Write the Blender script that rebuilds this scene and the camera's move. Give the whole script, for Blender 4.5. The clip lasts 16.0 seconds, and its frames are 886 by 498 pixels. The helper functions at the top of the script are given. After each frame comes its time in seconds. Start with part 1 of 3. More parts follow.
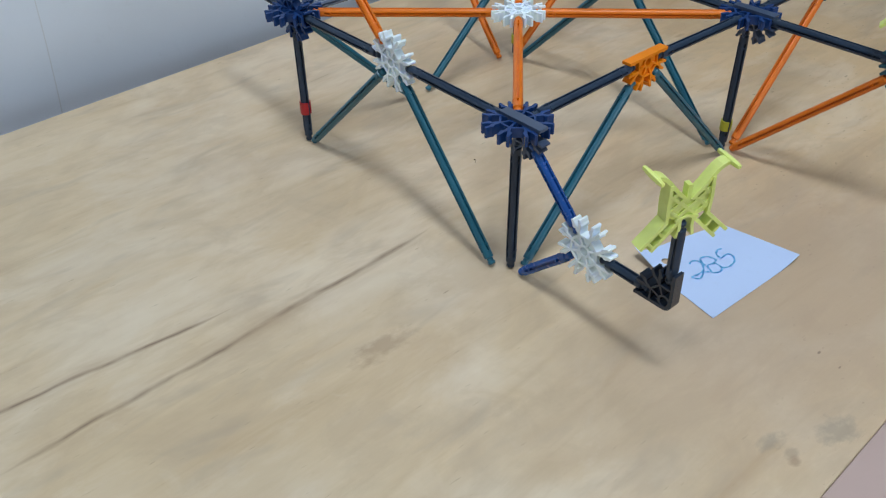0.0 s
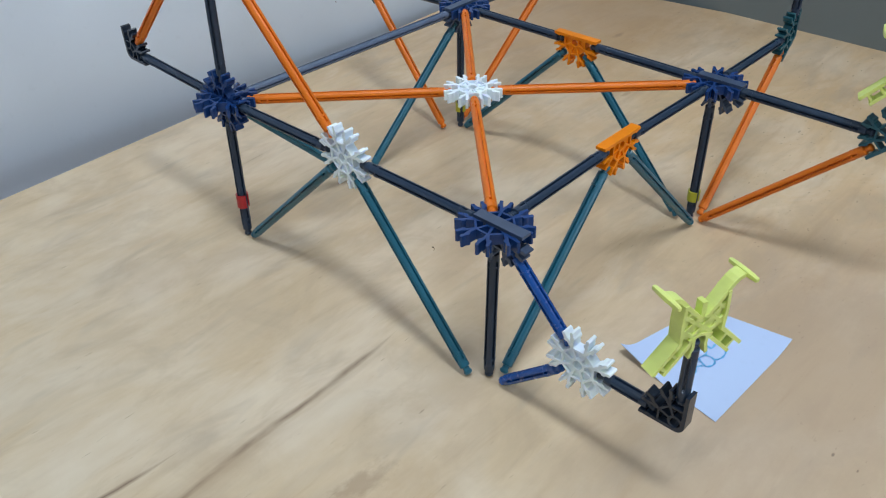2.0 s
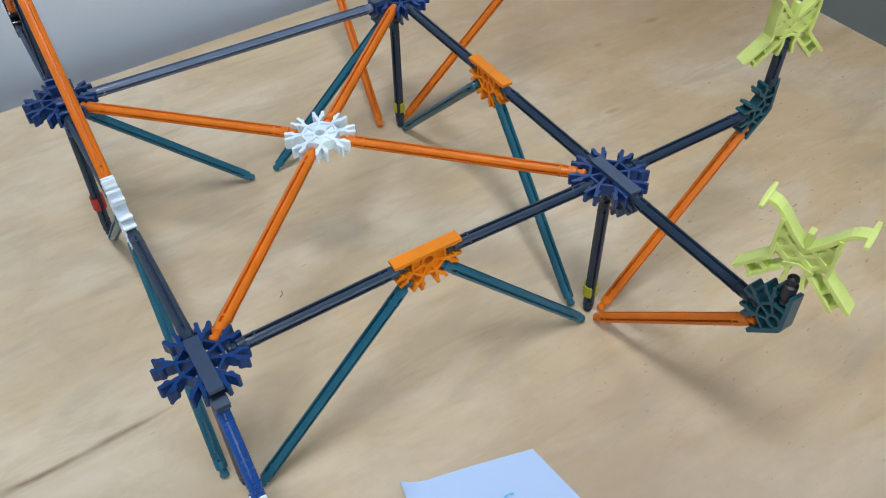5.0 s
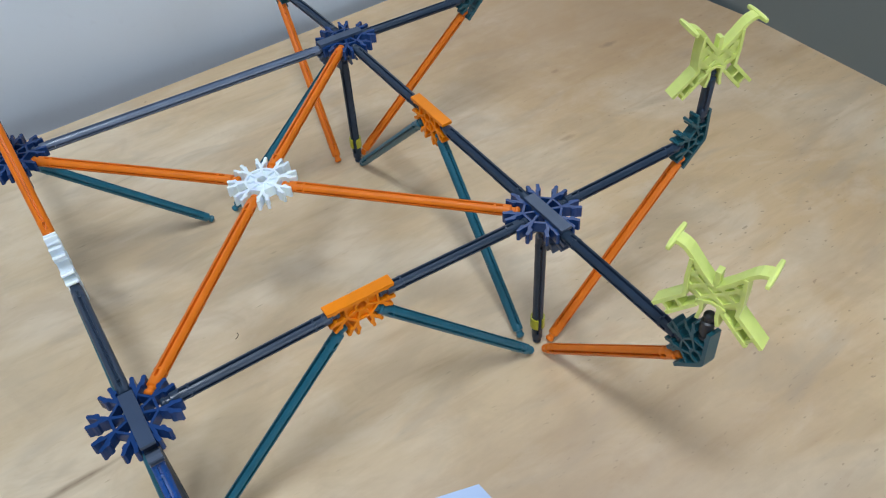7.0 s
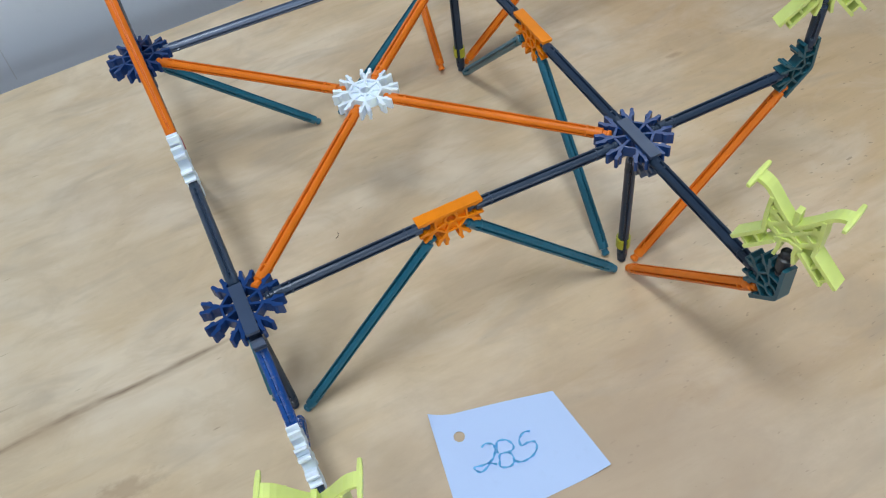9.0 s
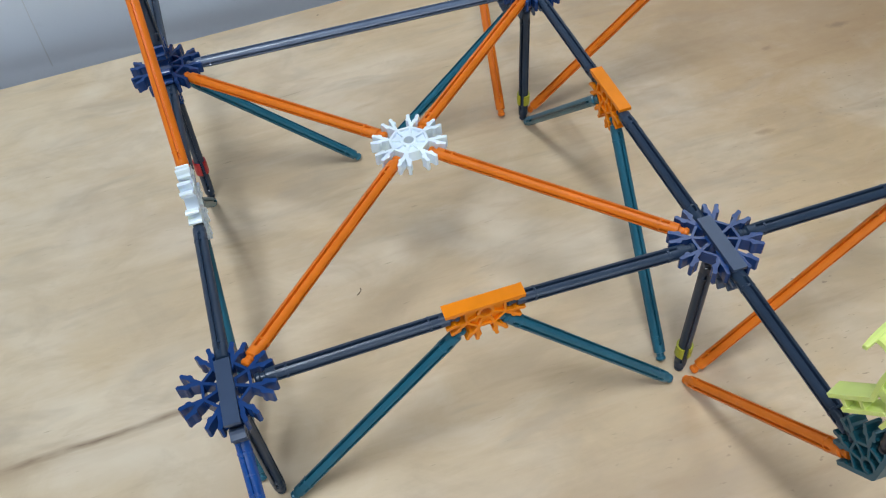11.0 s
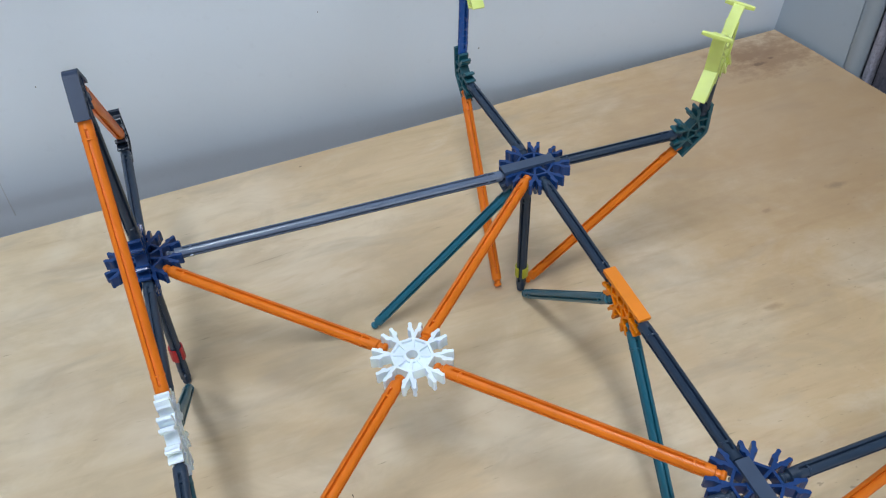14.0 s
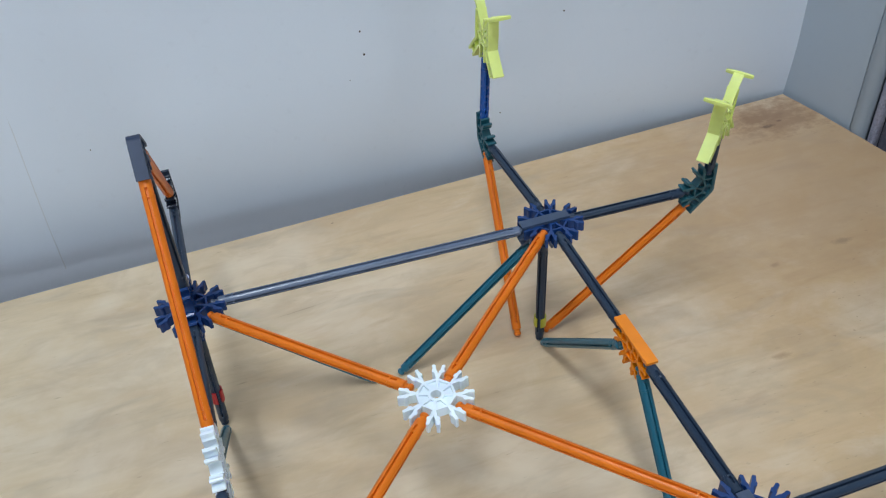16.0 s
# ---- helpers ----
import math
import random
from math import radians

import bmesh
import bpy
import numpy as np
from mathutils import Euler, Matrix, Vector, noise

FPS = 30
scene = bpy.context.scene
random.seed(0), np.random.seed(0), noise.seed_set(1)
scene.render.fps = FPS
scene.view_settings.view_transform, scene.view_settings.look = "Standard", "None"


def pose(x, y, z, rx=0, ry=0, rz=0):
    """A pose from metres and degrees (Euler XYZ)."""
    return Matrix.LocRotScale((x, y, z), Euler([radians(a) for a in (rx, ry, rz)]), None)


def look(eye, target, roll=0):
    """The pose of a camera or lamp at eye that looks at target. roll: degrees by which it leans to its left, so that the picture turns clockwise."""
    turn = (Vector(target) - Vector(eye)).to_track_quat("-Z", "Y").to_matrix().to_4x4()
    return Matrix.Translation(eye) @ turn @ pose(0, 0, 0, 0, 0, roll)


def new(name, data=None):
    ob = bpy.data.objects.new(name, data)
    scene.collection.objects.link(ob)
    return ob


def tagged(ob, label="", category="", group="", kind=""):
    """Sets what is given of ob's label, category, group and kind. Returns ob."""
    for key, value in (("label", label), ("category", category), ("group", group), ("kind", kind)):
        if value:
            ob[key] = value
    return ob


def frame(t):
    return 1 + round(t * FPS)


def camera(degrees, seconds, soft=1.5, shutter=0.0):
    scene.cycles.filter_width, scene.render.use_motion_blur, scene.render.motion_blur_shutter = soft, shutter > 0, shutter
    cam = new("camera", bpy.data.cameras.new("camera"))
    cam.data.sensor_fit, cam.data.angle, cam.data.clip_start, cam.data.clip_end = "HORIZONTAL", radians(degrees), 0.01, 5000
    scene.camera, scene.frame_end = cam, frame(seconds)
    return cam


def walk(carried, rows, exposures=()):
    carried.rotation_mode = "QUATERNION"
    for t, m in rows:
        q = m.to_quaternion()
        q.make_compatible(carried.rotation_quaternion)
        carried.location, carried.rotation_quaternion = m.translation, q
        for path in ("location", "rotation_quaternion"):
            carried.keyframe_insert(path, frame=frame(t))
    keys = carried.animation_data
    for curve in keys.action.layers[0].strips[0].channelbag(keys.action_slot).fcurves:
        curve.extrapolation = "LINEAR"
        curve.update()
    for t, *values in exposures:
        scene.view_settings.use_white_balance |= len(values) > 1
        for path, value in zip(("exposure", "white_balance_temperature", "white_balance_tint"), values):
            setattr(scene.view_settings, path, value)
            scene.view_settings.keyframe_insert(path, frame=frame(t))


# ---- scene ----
cam = camera(56.0, 16.0, soft=1.2)
PATH = [
    (0, (-0.279, -0.279, 0.326), (0.705, 0.952, -0.905), -2.5),
    (0.5, (-0.27, -0.238, 0.304), (0.813, 0.952, -0.883), -1.5),
    (1, (-0.262, -0.227, 0.304), (0.873, 0.93, -0.866), -1.4),
    (1.5, (-0.253, -0.23, 0.319), (0.903, 0.908, -0.851), -1.5),
    (2, (-0.254, -0.212, 0.333), (0.898, 0.917, -0.849), -2.0),
    (2.5, (-0.253, -0.198, 0.324), (0.894, 0.928, -0.867), -1.9),
    (3, (-0.242, -0.195, 0.328), (0.894, 0.936, -0.868), -1.9),
    (3.5, (-0.221, -0.19, 0.332), (0.872, 0.952, -0.894), -2.2),
    (4, (-0.168, -0.205, 0.342), (0.829, 0.955, -0.947), -2.1),
    (4.5, (-0.080, -0.229, 0.364), (0.687, 1.028, -0.989), -2.0),
    (5, (-0.016, -0.229, 0.374), (0.684, 0.987, -1.052), -2.5),
    (5.2, (0.002, -0.225, 0.376), (0.727, 0.976, -1.05), -2.5),
    (7.3, (0.018, -0.25, 0.395), (0.681, 1.005, -1.014), -6.5),
    (7.5, (0.014, -0.254, 0.402), (0.624, 1.004, -1.028), -7.7),
    (8, (0.015, -0.258, 0.417), (0.5, 0.982, -1.076), -10.2),
    (8.2, (0.016, -0.257, 0.414), (0.446, 0.941, -1.129), -10.6),
    (10.3, (0.038, -0.251, 0.403), (0.339, 1.005, -1.124), -8.1),
    (10.5, (0.04, -0.24, 0.396), (0.343, 1.045, -1.106), -6.7),
    (11, (0.05, -0.193, 0.381), (0.335, 1.073, -1.14), -6.6),
    (11.5, (0.058, -0.194, 0.388), (0.353, 1.087, -1.119), -5.9),
    (12, (0.063, -0.197, 0.397), (0.371, 1.102, -1.092), -5.6),
    (12.5, (0.057, -0.194, 0.397), (0.391, 1.122, -1.071), -4.8),
    (13, (0.052, -0.176, 0.396), (0.413, 1.157, -1.05), -4.1),
    (13.5, (0.055, -0.138, 0.399), (0.446, 1.197, -1.037), -3.8),
    (14, (0.055, -0.118, 0.403), (0.471, 1.238, -1.007), -3.6),
    (14.5, (0.058, -0.126, 0.407), (0.484, 1.262, -0.968), -4.0),
    (15, (0.061, -0.136, 0.415), (0.493, 1.282, -0.927), -4.3),
    (15.5, (0.059, -0.144, 0.421), (0.482, 1.31, -0.887), -4.7),
    (16, (0.048, -0.146, 0.423), (0.443, 1.32, -0.879), -4.8),
]
EXPOSURES = [(0.0, -0.27), (0.8, -0.2), (1.5, -0.18), (3.5, -0.17), (5.0, -0.13), (8.0, -0.16), (11.0, -0.11), (13.5, -0.09), (16.0, -0.18)]
walk(cam, [(t, look(eye, target, roll)) for t, eye, target, roll in PATH], EXPOSURES)

# ---------------------------------------------------------------- world and lights
world = bpy.data.worlds.new("world")
scene.world = world
world.use_nodes = True
world.node_tree.nodes["Background"].inputs[0].default_value = (0.75, 0.85, 1.0, 1)
world.node_tree.nodes["Background"].inputs[1].default_value = 0.05
CEIL = 2.20          # ceiling over the bench top, which is z = 0
FLOOR = -0.75
COOL = (0.84, 0.94, 1.06)
# first three placed from the cast shadows; last two are added fill, unseen
LIGHTS = [(-0.17, -0.47, 0.34, 0.80, 32.0), (1.15, -0.25, 0.6, 0.45, 3.0), (1.35, 1.55, 0.6, 0.45, 6.0), (-1.55, 0.0, 0.6, 0.45, 11.0), (-0.30, -3.3, 1.2, 0.6, 17.0)]
SCREEN = 0.45         # top of the wall behind the bench, unseen; cut low for the rear lamp
for lx, ly, wx, wy, watts in LIGHTS:
    data = bpy.data.lights.new("panel_lamp", "AREA")
    data.shape, data.size, data.size_y, data.energy, data.color = "RECTANGLE", wx, wy, watts, COOL
    lamp = new("panel_lamp", data)
    lamp.location = (lx, ly, CEIL - 0.03)
# added fill: daylight from an assumed, unseen window behind the camera
WIN_X, WIN_Z, WIN_W, WIN_H = 1.00, 0.95, 1.7, 1.6
data = bpy.data.lights.new("window_fill", "AREA")
data.shape, data.size, data.size_y, data.energy, data.color = "RECTANGLE", WIN_W, WIN_H, 34.0, COOL
lamp = new("window_fill", data)
lamp.matrix_world = pose(WIN_X, -4.93, WIN_Z, 90, 0, 0)


# ---------------------------------------------------------------- materials
class Mat:
    """A small wrapper for building node materials."""

    def __init__(self, name, rough=0.5, metal=0.0):
        self.m = bpy.data.materials.new(name)
        self.m.use_nodes = True
        self.n, self.l = self.m.node_tree.nodes, self.m.node_tree.links
        self.b = self.n["Principled BSDF"]
        self.b.inputs["Roughness"].default_value = rough
        self.b.inputs["Metallic"].default_value = metal
        self.coords = self.n.new("ShaderNodeTexCoord").outputs["Object"]

    def link(self, a, b):
        self.l.new(a, b)

    def mapped(self, scale=(1, 1, 1), rot=(0, 0, 0), loc=(0, 0, 0)):
        node = self.n.new("ShaderNodeMapping")
        node.inputs["Scale"].default_value, node.inputs["Rotation"].default_value, node.inputs["Location"].default_value = scale, rot, loc
        self.link(self.coords, node.inputs["Vector"])
        return node.outputs[0]

    def noise(self, vec, scale, detail=4.0, rough=0.55, distort=0.0):
        node = self.n.new("ShaderNodeTexNoise")
        for key, value in (("Scale", scale), ("Detail", detail), ("Roughness", rough), ("Distortion", distort)):
            node.inputs[key].default_value = value
        self.link(vec, node.inputs["Vector"])
        return node.outputs["Fac"]

    def ramp(self, fac, stops):
        node = self.n.new("ShaderNodeValToRGB")
        while len(node.color_ramp.elements) < len(stops):
            node.color_ramp.elements.new(0.5)
        for e, (p, c) in zip(node.color_ramp.elements, stops):
            e.position = p
            e.color = (c, c, c, 1) if isinstance(c, (int, float)) else (*c, 1)
        self.link(fac, node.inputs[0])
        return node.outputs[0]

    def mix(self, fac, a, b, how="MIX"):
        node = self.n.new("ShaderNodeMix")
        node.data_type, node.blend_type = "RGBA", how
        for value, sock in ((fac, node.inputs[0]), (a, node.inputs[6]), (b, node.inputs[7])):
            if isinstance(value, bpy.types.NodeSocket):
                self.link(value, sock)
            elif isinstance(value, tuple):
                sock.default_value = (*value, 1)
            else:
                sock.default_value = value
        return node.outputs[2]

    def math(self, op, *values):
        node = self.n.new("ShaderNodeMath")
        node.operation = op
        for value, sock in zip(values, node.inputs):
            if isinstance(value, bpy.types.NodeSocket):
                self.link(value, sock)
            else:
                sock.default_value = value
        return node.outputs[0]

    def bump(self, height, strength, distance):
        node = self.n.new("ShaderNodeBump")
        node.inputs["Strength"].default_value, node.inputs["Distance"].default_value = strength, distance
        self.link(height, node.inputs["Height"])
        self.link(node.outputs[0], self.b.inputs["Normal"])

    def colour(self, value):
        if isinstance(value, tuple):
            self.b.inputs["Base Color"].default_value = (*value, 1)
        else:
            self.link(value, self.b.inputs["Base Color"])
        return self

    def rough(self, sock):
        self.link(sock, self.b.inputs["Roughness"])


def plastic(name, colour, rough=0.36, glow_through=0.0, spec=0.5):
    """Moulded toy plastic: slight mottling, tiny scuffs, per-piece shade."""
    m = Mat(name, rough)
    info = m.n.new("ShaderNodeObjectInfo")
    fine = m.noise(m.coords, 260, 2)
    broad = m.noise(m.coords, 45, 3)
    dark = tuple(c * 0.86 for c in colour)
    light = tuple(min(1, c * 1.08 + 0.004) for c in colour)
    c = m.mix(m.ramp(broad, [(0.3, 0.0), (0.7, 1.0)]), dark, light)
    c = m.mix(m.math("MULTIPLY", info.outputs["Random"], 0.16), c, tuple(x * 0.7 for x in colour))
    m.colour(c)
    m.rough(m.math("ADD", rough - 0.04, m.math("MULTIPLY", fine, 0.09)))
    m.bump(m.noise(m.coords, 300, 1), 0.012, 0.0003)
    m.b.inputs["Specular IOR Level"].default_value = spec
    if glow_through:
        m.b.inputs["Subsurface Weight"].default_value = glow_through
        m.b.inputs["Subsurface Radius"].default_value = (0.004, 0.004, 0.002)
        m.b.inputs["Subsurface Scale"].default_value = 0.6
    return m.m


BLUE = plastic("plastic_royal_blue", (0.009, 0.043, 0.165), 0.25, spec=0.36)
SLATE = plastic("plastic_slate", (0.020, 0.038, 0.070), 0.3, spec=0.4)
DARK = plastic("plastic_dark_grey", (0.015, 0.025, 0.045), 0.2)
BLACK = plastic("plastic_black", (0.012, 0.013, 0.018), 0.4)
STEEL = plastic("plastic_silver_blue", (0.10, 0.135, 0.21), 0.24)
GREY = plastic("plastic_grey_blue", (0.042, 0.068, 0.125), 0.34)
ORANGE = plastic("plastic_orange", (0.74, 0.175, 0.010), 0.34, spec=0.3)
AMBER = plastic("plastic_amber", (0.86, 0.24, 0.002), 0.36, spec=0.25)
TEAL = plastic("plastic_teal", (0.011, 0.115, 0.175), 0.31)
TEAL_DEEP = plastic("plastic_deep_teal", (0.010, 0.085, 0.115), 0.33)
WHITE = plastic("plastic_white", (0.79, 0.89, 1.0), 0.42, 0.2)
LIME = plastic("plastic_lime", (0.70, 0.80, 0.24), 0.4, 0.4)
NAVY = plastic("plastic_navy", (0.009, 0.075, 0.31), 0.26)
# lighter copy of DARK for the mast top, its bluish sheen put into the colour
MAST_SHEEN = plastic("plastic_mast_sheen", (0.026, 0.043, 0.085), 0.5, spec=0.32)
RED = plastic("plastic_red", (0.42, 0.015, 0.02), 0.35)
YELLOW = plastic("plastic_olive_yellow", (0.45, 0.43, 0.03), 0.35)


def plywood():
    m = Mat("plywood", 0.42)
    sep = m.n.new("ShaderNodeSeparateXYZ")
    m.link(m.coords, sep.inputs[0])
    x, y = sep.outputs["X"], sep.outputs["Y"]
    grain = m.noise(m.mapped((5, 42, 5), (0, 0, 0.05)), 1.6, 6, 0.6, 0.5)
    broad = m.noise(m.mapped((2.2, 7, 2)), 1.5, 4, 0.5, 1.0)
    fine = m.noise(m.mapped((26, 330, 30), (0, 0, 0.03)), 1.0, 3, 0.6)
    c = m.ramp(grain, [(0.25, (0.43, 0.315, 0.195)), (0.42, (0.56, 0.44, 0.295)), (0.58, (0.605, 0.485, 0.335)), (0.8, (0.66, 0.545, 0.40))])
    c = m.mix(m.ramp(broad, [(0.35, 0.0), (0.7, 0.55)]), c, (0.54, 0.405, 0.25))
    c = m.mix(1.0, c, (1.03, 1.0, 0.935), "MULTIPLY")
    c = m.mix(m.ramp(fine, [(0.33, 0.09), (0.48, 0.0)]), c, (0.40, 0.29, 0.18))
    blotch = m.noise(m.mapped((7, 13, 7), (0, 0, 0.2), (3, 1, 0)), 1.0, 5, 0.6, 0.8)
    c = m.mix(m.ramp(blotch, [(0.38, 0.0), (0.68, 0.5)]), c, (0.60, 0.475, 0.34))
    c = m.mix(m.ramp(blotch, [(0.30, 0.6), (0.45, 0.0)]), c, (0.46, 0.345, 0.225))
    # warmer towards the right: browner wood plus a colour cast painted in
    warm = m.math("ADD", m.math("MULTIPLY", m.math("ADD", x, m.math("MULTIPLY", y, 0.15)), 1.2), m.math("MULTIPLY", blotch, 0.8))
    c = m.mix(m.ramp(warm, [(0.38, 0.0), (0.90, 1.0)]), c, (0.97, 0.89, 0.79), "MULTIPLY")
    cloud = m.noise(m.mapped((8, 11, 8), (0, 0, 0.3), (4, 4, 0)), 1.0, 4, 0.6, 0.5)
    c = m.mix(m.ramp(cloud, [(0.46, 0.0), (0.68, 0.48)]), c, (0.76, 0.665, 0.525))
    # growth-ring figure of the rotary-cut face and larger mottling
    ring = m.math("PINGPONG", m.math("MULTIPLY", m.noise(m.mapped((1.6, 6.5, 2), (0, 0, 0.06), (5, 2, 0)), 1.3, 2, 0.45, 0.7), 15.0), 1.0)
    where = m.ramp(m.noise(m.mapped((4, 7, 4), (0, 0, 0), (9, 4, 0)), 1.0, 3), [(0.42, 0.0), (0.62, 1.0)])
    c = m.mix(m.math("MULTIPLY", m.ramp(ring, [(0.55, 0.0), (0.95, 0.30)]), where), c, (0.43, 0.30, 0.175))
    mottle = m.noise(m.mapped((16, 26, 12), (0, 0, 0.15), (2, 7, 0)), 1.0, 5, 0.62, 0.6)
    c = m.mix(m.ramp(mottle, [(0.36, 0.42), (0.50, 0.0)]), c, (0.45, 0.335, 0.215))
    c = m.mix(m.ramp(mottle, [(0.54, 0.0), (0.70, 0.38)]), c, (0.70, 0.59, 0.45))
    # short dark pores and flecks along the grain
    pores = m.noise(m.mapped((75, 520, 60)), 1.0, 2, 0.5)
    c = m.mix(m.ramp(pores, [(0.70, 0.0), (0.79, 0.45)]), c, (0.24, 0.17, 0.11))
    # tiny dark flecks gather towards the front edge at the cabinet end
    fleck = m.noise(m.mapped((150, 330, 60), (0, 0, 0.5)), 1.0, 2, 0.5)
    near = m.ramp(m.math("SUBTRACT", x, y), [(0.16, 0.0), (0.27, 1.0)])
    c = m.mix(m.math("MULTIPLY", m.ramp(fleck, [(0.68, 0.0), (0.74, 0.6)]), near), c, (0.24, 0.16, 0.10))
    # grey-brown smudges
    smudge = m.noise(m.mapped((9, 30, 9), (0, 0, 0.04)), 1.3, 3, 0.55, 0.6)
    c = m.mix(m.ramp(smudge, [(0.55, 0.0), (0.72, 0.5)]), c, (0.39, 0.31, 0.225))
    # left part greyed by a cast put into the colour; right has short brown streaks
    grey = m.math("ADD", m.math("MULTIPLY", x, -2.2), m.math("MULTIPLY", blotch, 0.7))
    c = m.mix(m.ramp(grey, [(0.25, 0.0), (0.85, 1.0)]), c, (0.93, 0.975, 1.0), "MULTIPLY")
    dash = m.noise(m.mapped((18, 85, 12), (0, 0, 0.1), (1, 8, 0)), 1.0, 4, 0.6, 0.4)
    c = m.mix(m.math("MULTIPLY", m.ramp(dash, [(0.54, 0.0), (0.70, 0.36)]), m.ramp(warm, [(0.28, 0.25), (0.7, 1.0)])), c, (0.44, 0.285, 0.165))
    # long dark seams in the face veneer
    wob = m.noise(m.mapped((14, 3, 3)), 1.0, 3)
    for y0, slope, xa, xb, width in SEAMS:
        line = m.math("ADD", m.math("MULTIPLY", x, slope), y0)
        off = m.math("ABSOLUTE", m.math("SUBTRACT", m.math("ADD", y, m.math("MULTIPLY", m.math("SUBTRACT", wob, 0.5), 0.009)), line))
        along = m.math("MULTIPLY", m.math("SMOOTH_MIN", m.math("SUBTRACT", x, xa), m.math("SUBTRACT", xb, x), 0.02), 30.0)
        fade = m.math("MINIMUM", m.math("MAXIMUM", along, 0.0), 1.0)
        thick = m.math("MULTIPLY", fade, m.math("ADD", width * 0.45, m.math("MULTIPLY", m.noise(m.mapped((22, 2, 2)), 1.0, 2), width)))
        halo = m.math("MAXIMUM", m.math("SUBTRACT", 1.0, m.math("DIVIDE", off, width * 5.0)), 0.0)
        patch = m.ramp(m.noise(m.mapped((11, 60, 8), (0, 0, slope), (0, y0, 0)), 1.0, 4, 0.6), [(0.40, 0.0), (0.62, 0.55)])
        c = m.mix(m.math("MULTIPLY", m.math("MULTIPLY", halo, patch), fade), c, (0.33, 0.235, 0.15))
        core = m.math("MINIMUM", m.math("MAXIMUM", m.math("SUBTRACT", 1.0, m.math("DIVIDE", off, m.math("MAXIMUM", thick, 0.00005))), 0.0), 1.0)
        broken = m.ramp(m.noise(m.mapped((26, 90, 8), (0, 0, slope), (y0, 0, 0)), 1.0, 4, 0.6), [(0.30, 0.12), (0.60, 0.9)])
        c = m.mix(m.math("MULTIPLY", m.math("MULTIPLY", core, broken), fade), c, (0.16, 0.10, 0.06))
    # stained spots: a worn corner, front-edge glue marks, a knot; plus painted front shade
    for sx, sy, rx, ry, colour, amount in SPOTS:
        dx = m.math("DIVIDE", m.math("SUBTRACT", x, sx), rx)
        dy = m.math("DIVIDE", m.math("SUBTRACT", y, sy), ry)
        d = m.math("ADD", m.math("SQRT", m.math("ADD", m.math("MULTIPLY", dx, dx), m.math("MULTIPLY", dy, dy))), m.math("MULTIPLY", m.math("SUBTRACT", m.noise(m.mapped((70, 110, 70)), 1.0, 4, 0.65), 0.5), 2.2 if rx < 0.1 else 0.6))
        c = m.mix(m.ramp(d, [(0.35, amount), (1.0, 0.0)]), c, colour)
    m.colour(c)
    m.rough(m.math("ADD", 0.34, m.math("MULTIPLY", broad, 0.2)))
    m.bump(m.math("ADD", m.math("MULTIPLY", grain, 0.5), m.math("MULTIPLY", fine, 0.5)), 0.12, 0.0006)
    return m.m


SEAMS = [(0.0700, 0.045, -0.30, -0.004, 0.0028), (0.079, -0.068, -0.46, -0.14, 0.0023), 
         (0.300, 0.09, 0.035, 0.085, 0.0009)]
# the first, wide spot puts front shade and pinker wood into the colour
SPOTS = [(0.12, -0.13, 0.22, 0.12, (0.44, 0.325, 0.23), 0.62), (0.072, -0.159, 0.0014, 0.0007, (0.15, 0.10, 0.07), 0.7), (0.070, -0.172, 0.0014, 0.0007, (0.15, 0.10, 0.07), 0.7), (-0.044, 0.014, 0.003, 0.0008, (0.22, 0.15, 0.10), 0.7), (0.398, 0.220, 0.005, 0.0025, (0.25, 0.16, 0.10), 0.6), (0.349, 0.143, 0.010, 0.003, (0.34, 0.22, 0.13), 0.6), (0.102, 0.396, 0.0014, 0.001, (0.13, 0.09, 0.06), 0.8),
         (0.52, 0.30, 0.30, 0.22, (0.43, 0.275, 0.15), 0.66), (0.515, 0.390, 0.06, 0.035, (0.24, 0.125, 0.065), 0.6), (0.500, 0.392, 0.03, 0.012, (0.20, 0.11, 0.06), 0.35), (0.50, 0.379, 0.007, 0.003, (0.12, 0.065, 0.04), 0.7), (0.515, 0.383, 0.004, 0.002, (0.13, 0.07, 0.045), 0.7),
         (0.030, -0.193, 0.014, 0.009, (0.30, 0.25, 0.19), 0.6), (0.002, -0.176, 0.010, 0.006, (0.30, 0.25, 0.19), 0.6),
         (0.002, -0.186, 0.005, 0.0035, (0.26, 0.2, 0.14), 0.4), (-0.001, -0.190, 0.004, 0.003, (0.3, 0.2, 0.13), 0.6), (-0.100, 0.003, 0.024, 0.009, (0.35, 0.25, 0.155), 0.7),
         (0.196, -0.096, 0.012, 0.008, (0.46, 0.33, 0.21), 0.6), (0.458, 0.224, 0.01, 0.004, (0.3, 0.2, 0.12), 0.7),
         (-0.080, -0.075, 0.014, 0.004, (0.40, 0.30, 0.20), 0.35), (0.26, 0.30, 0.03, 0.012, (0.5, 0.37, 0.24), 0.5)]
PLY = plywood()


def painted(name, colour, rough=0.5, dirt=0.06, relief=0.08):
    m = Mat(name, rough)
    broad = m.noise(m.coords, 3.0, 5)
    fine = m.noise(m.coords, 120, 4)
    c = m.mix(m.ramp(broad, [(0.35, 0.0), (0.7, 1.0)]), colour, tuple(x * (1 - dirt) for x in colour))
    c = m.mix(m.ramp(fine, [(0.62, 0.0), (0.8, 0.12)]), c, tuple(x * 0.6 for x in colour))
    m.colour(c)
    m.bump(m.noise(m.coords, 260, 3), relief, 0.0006)
    return m.m


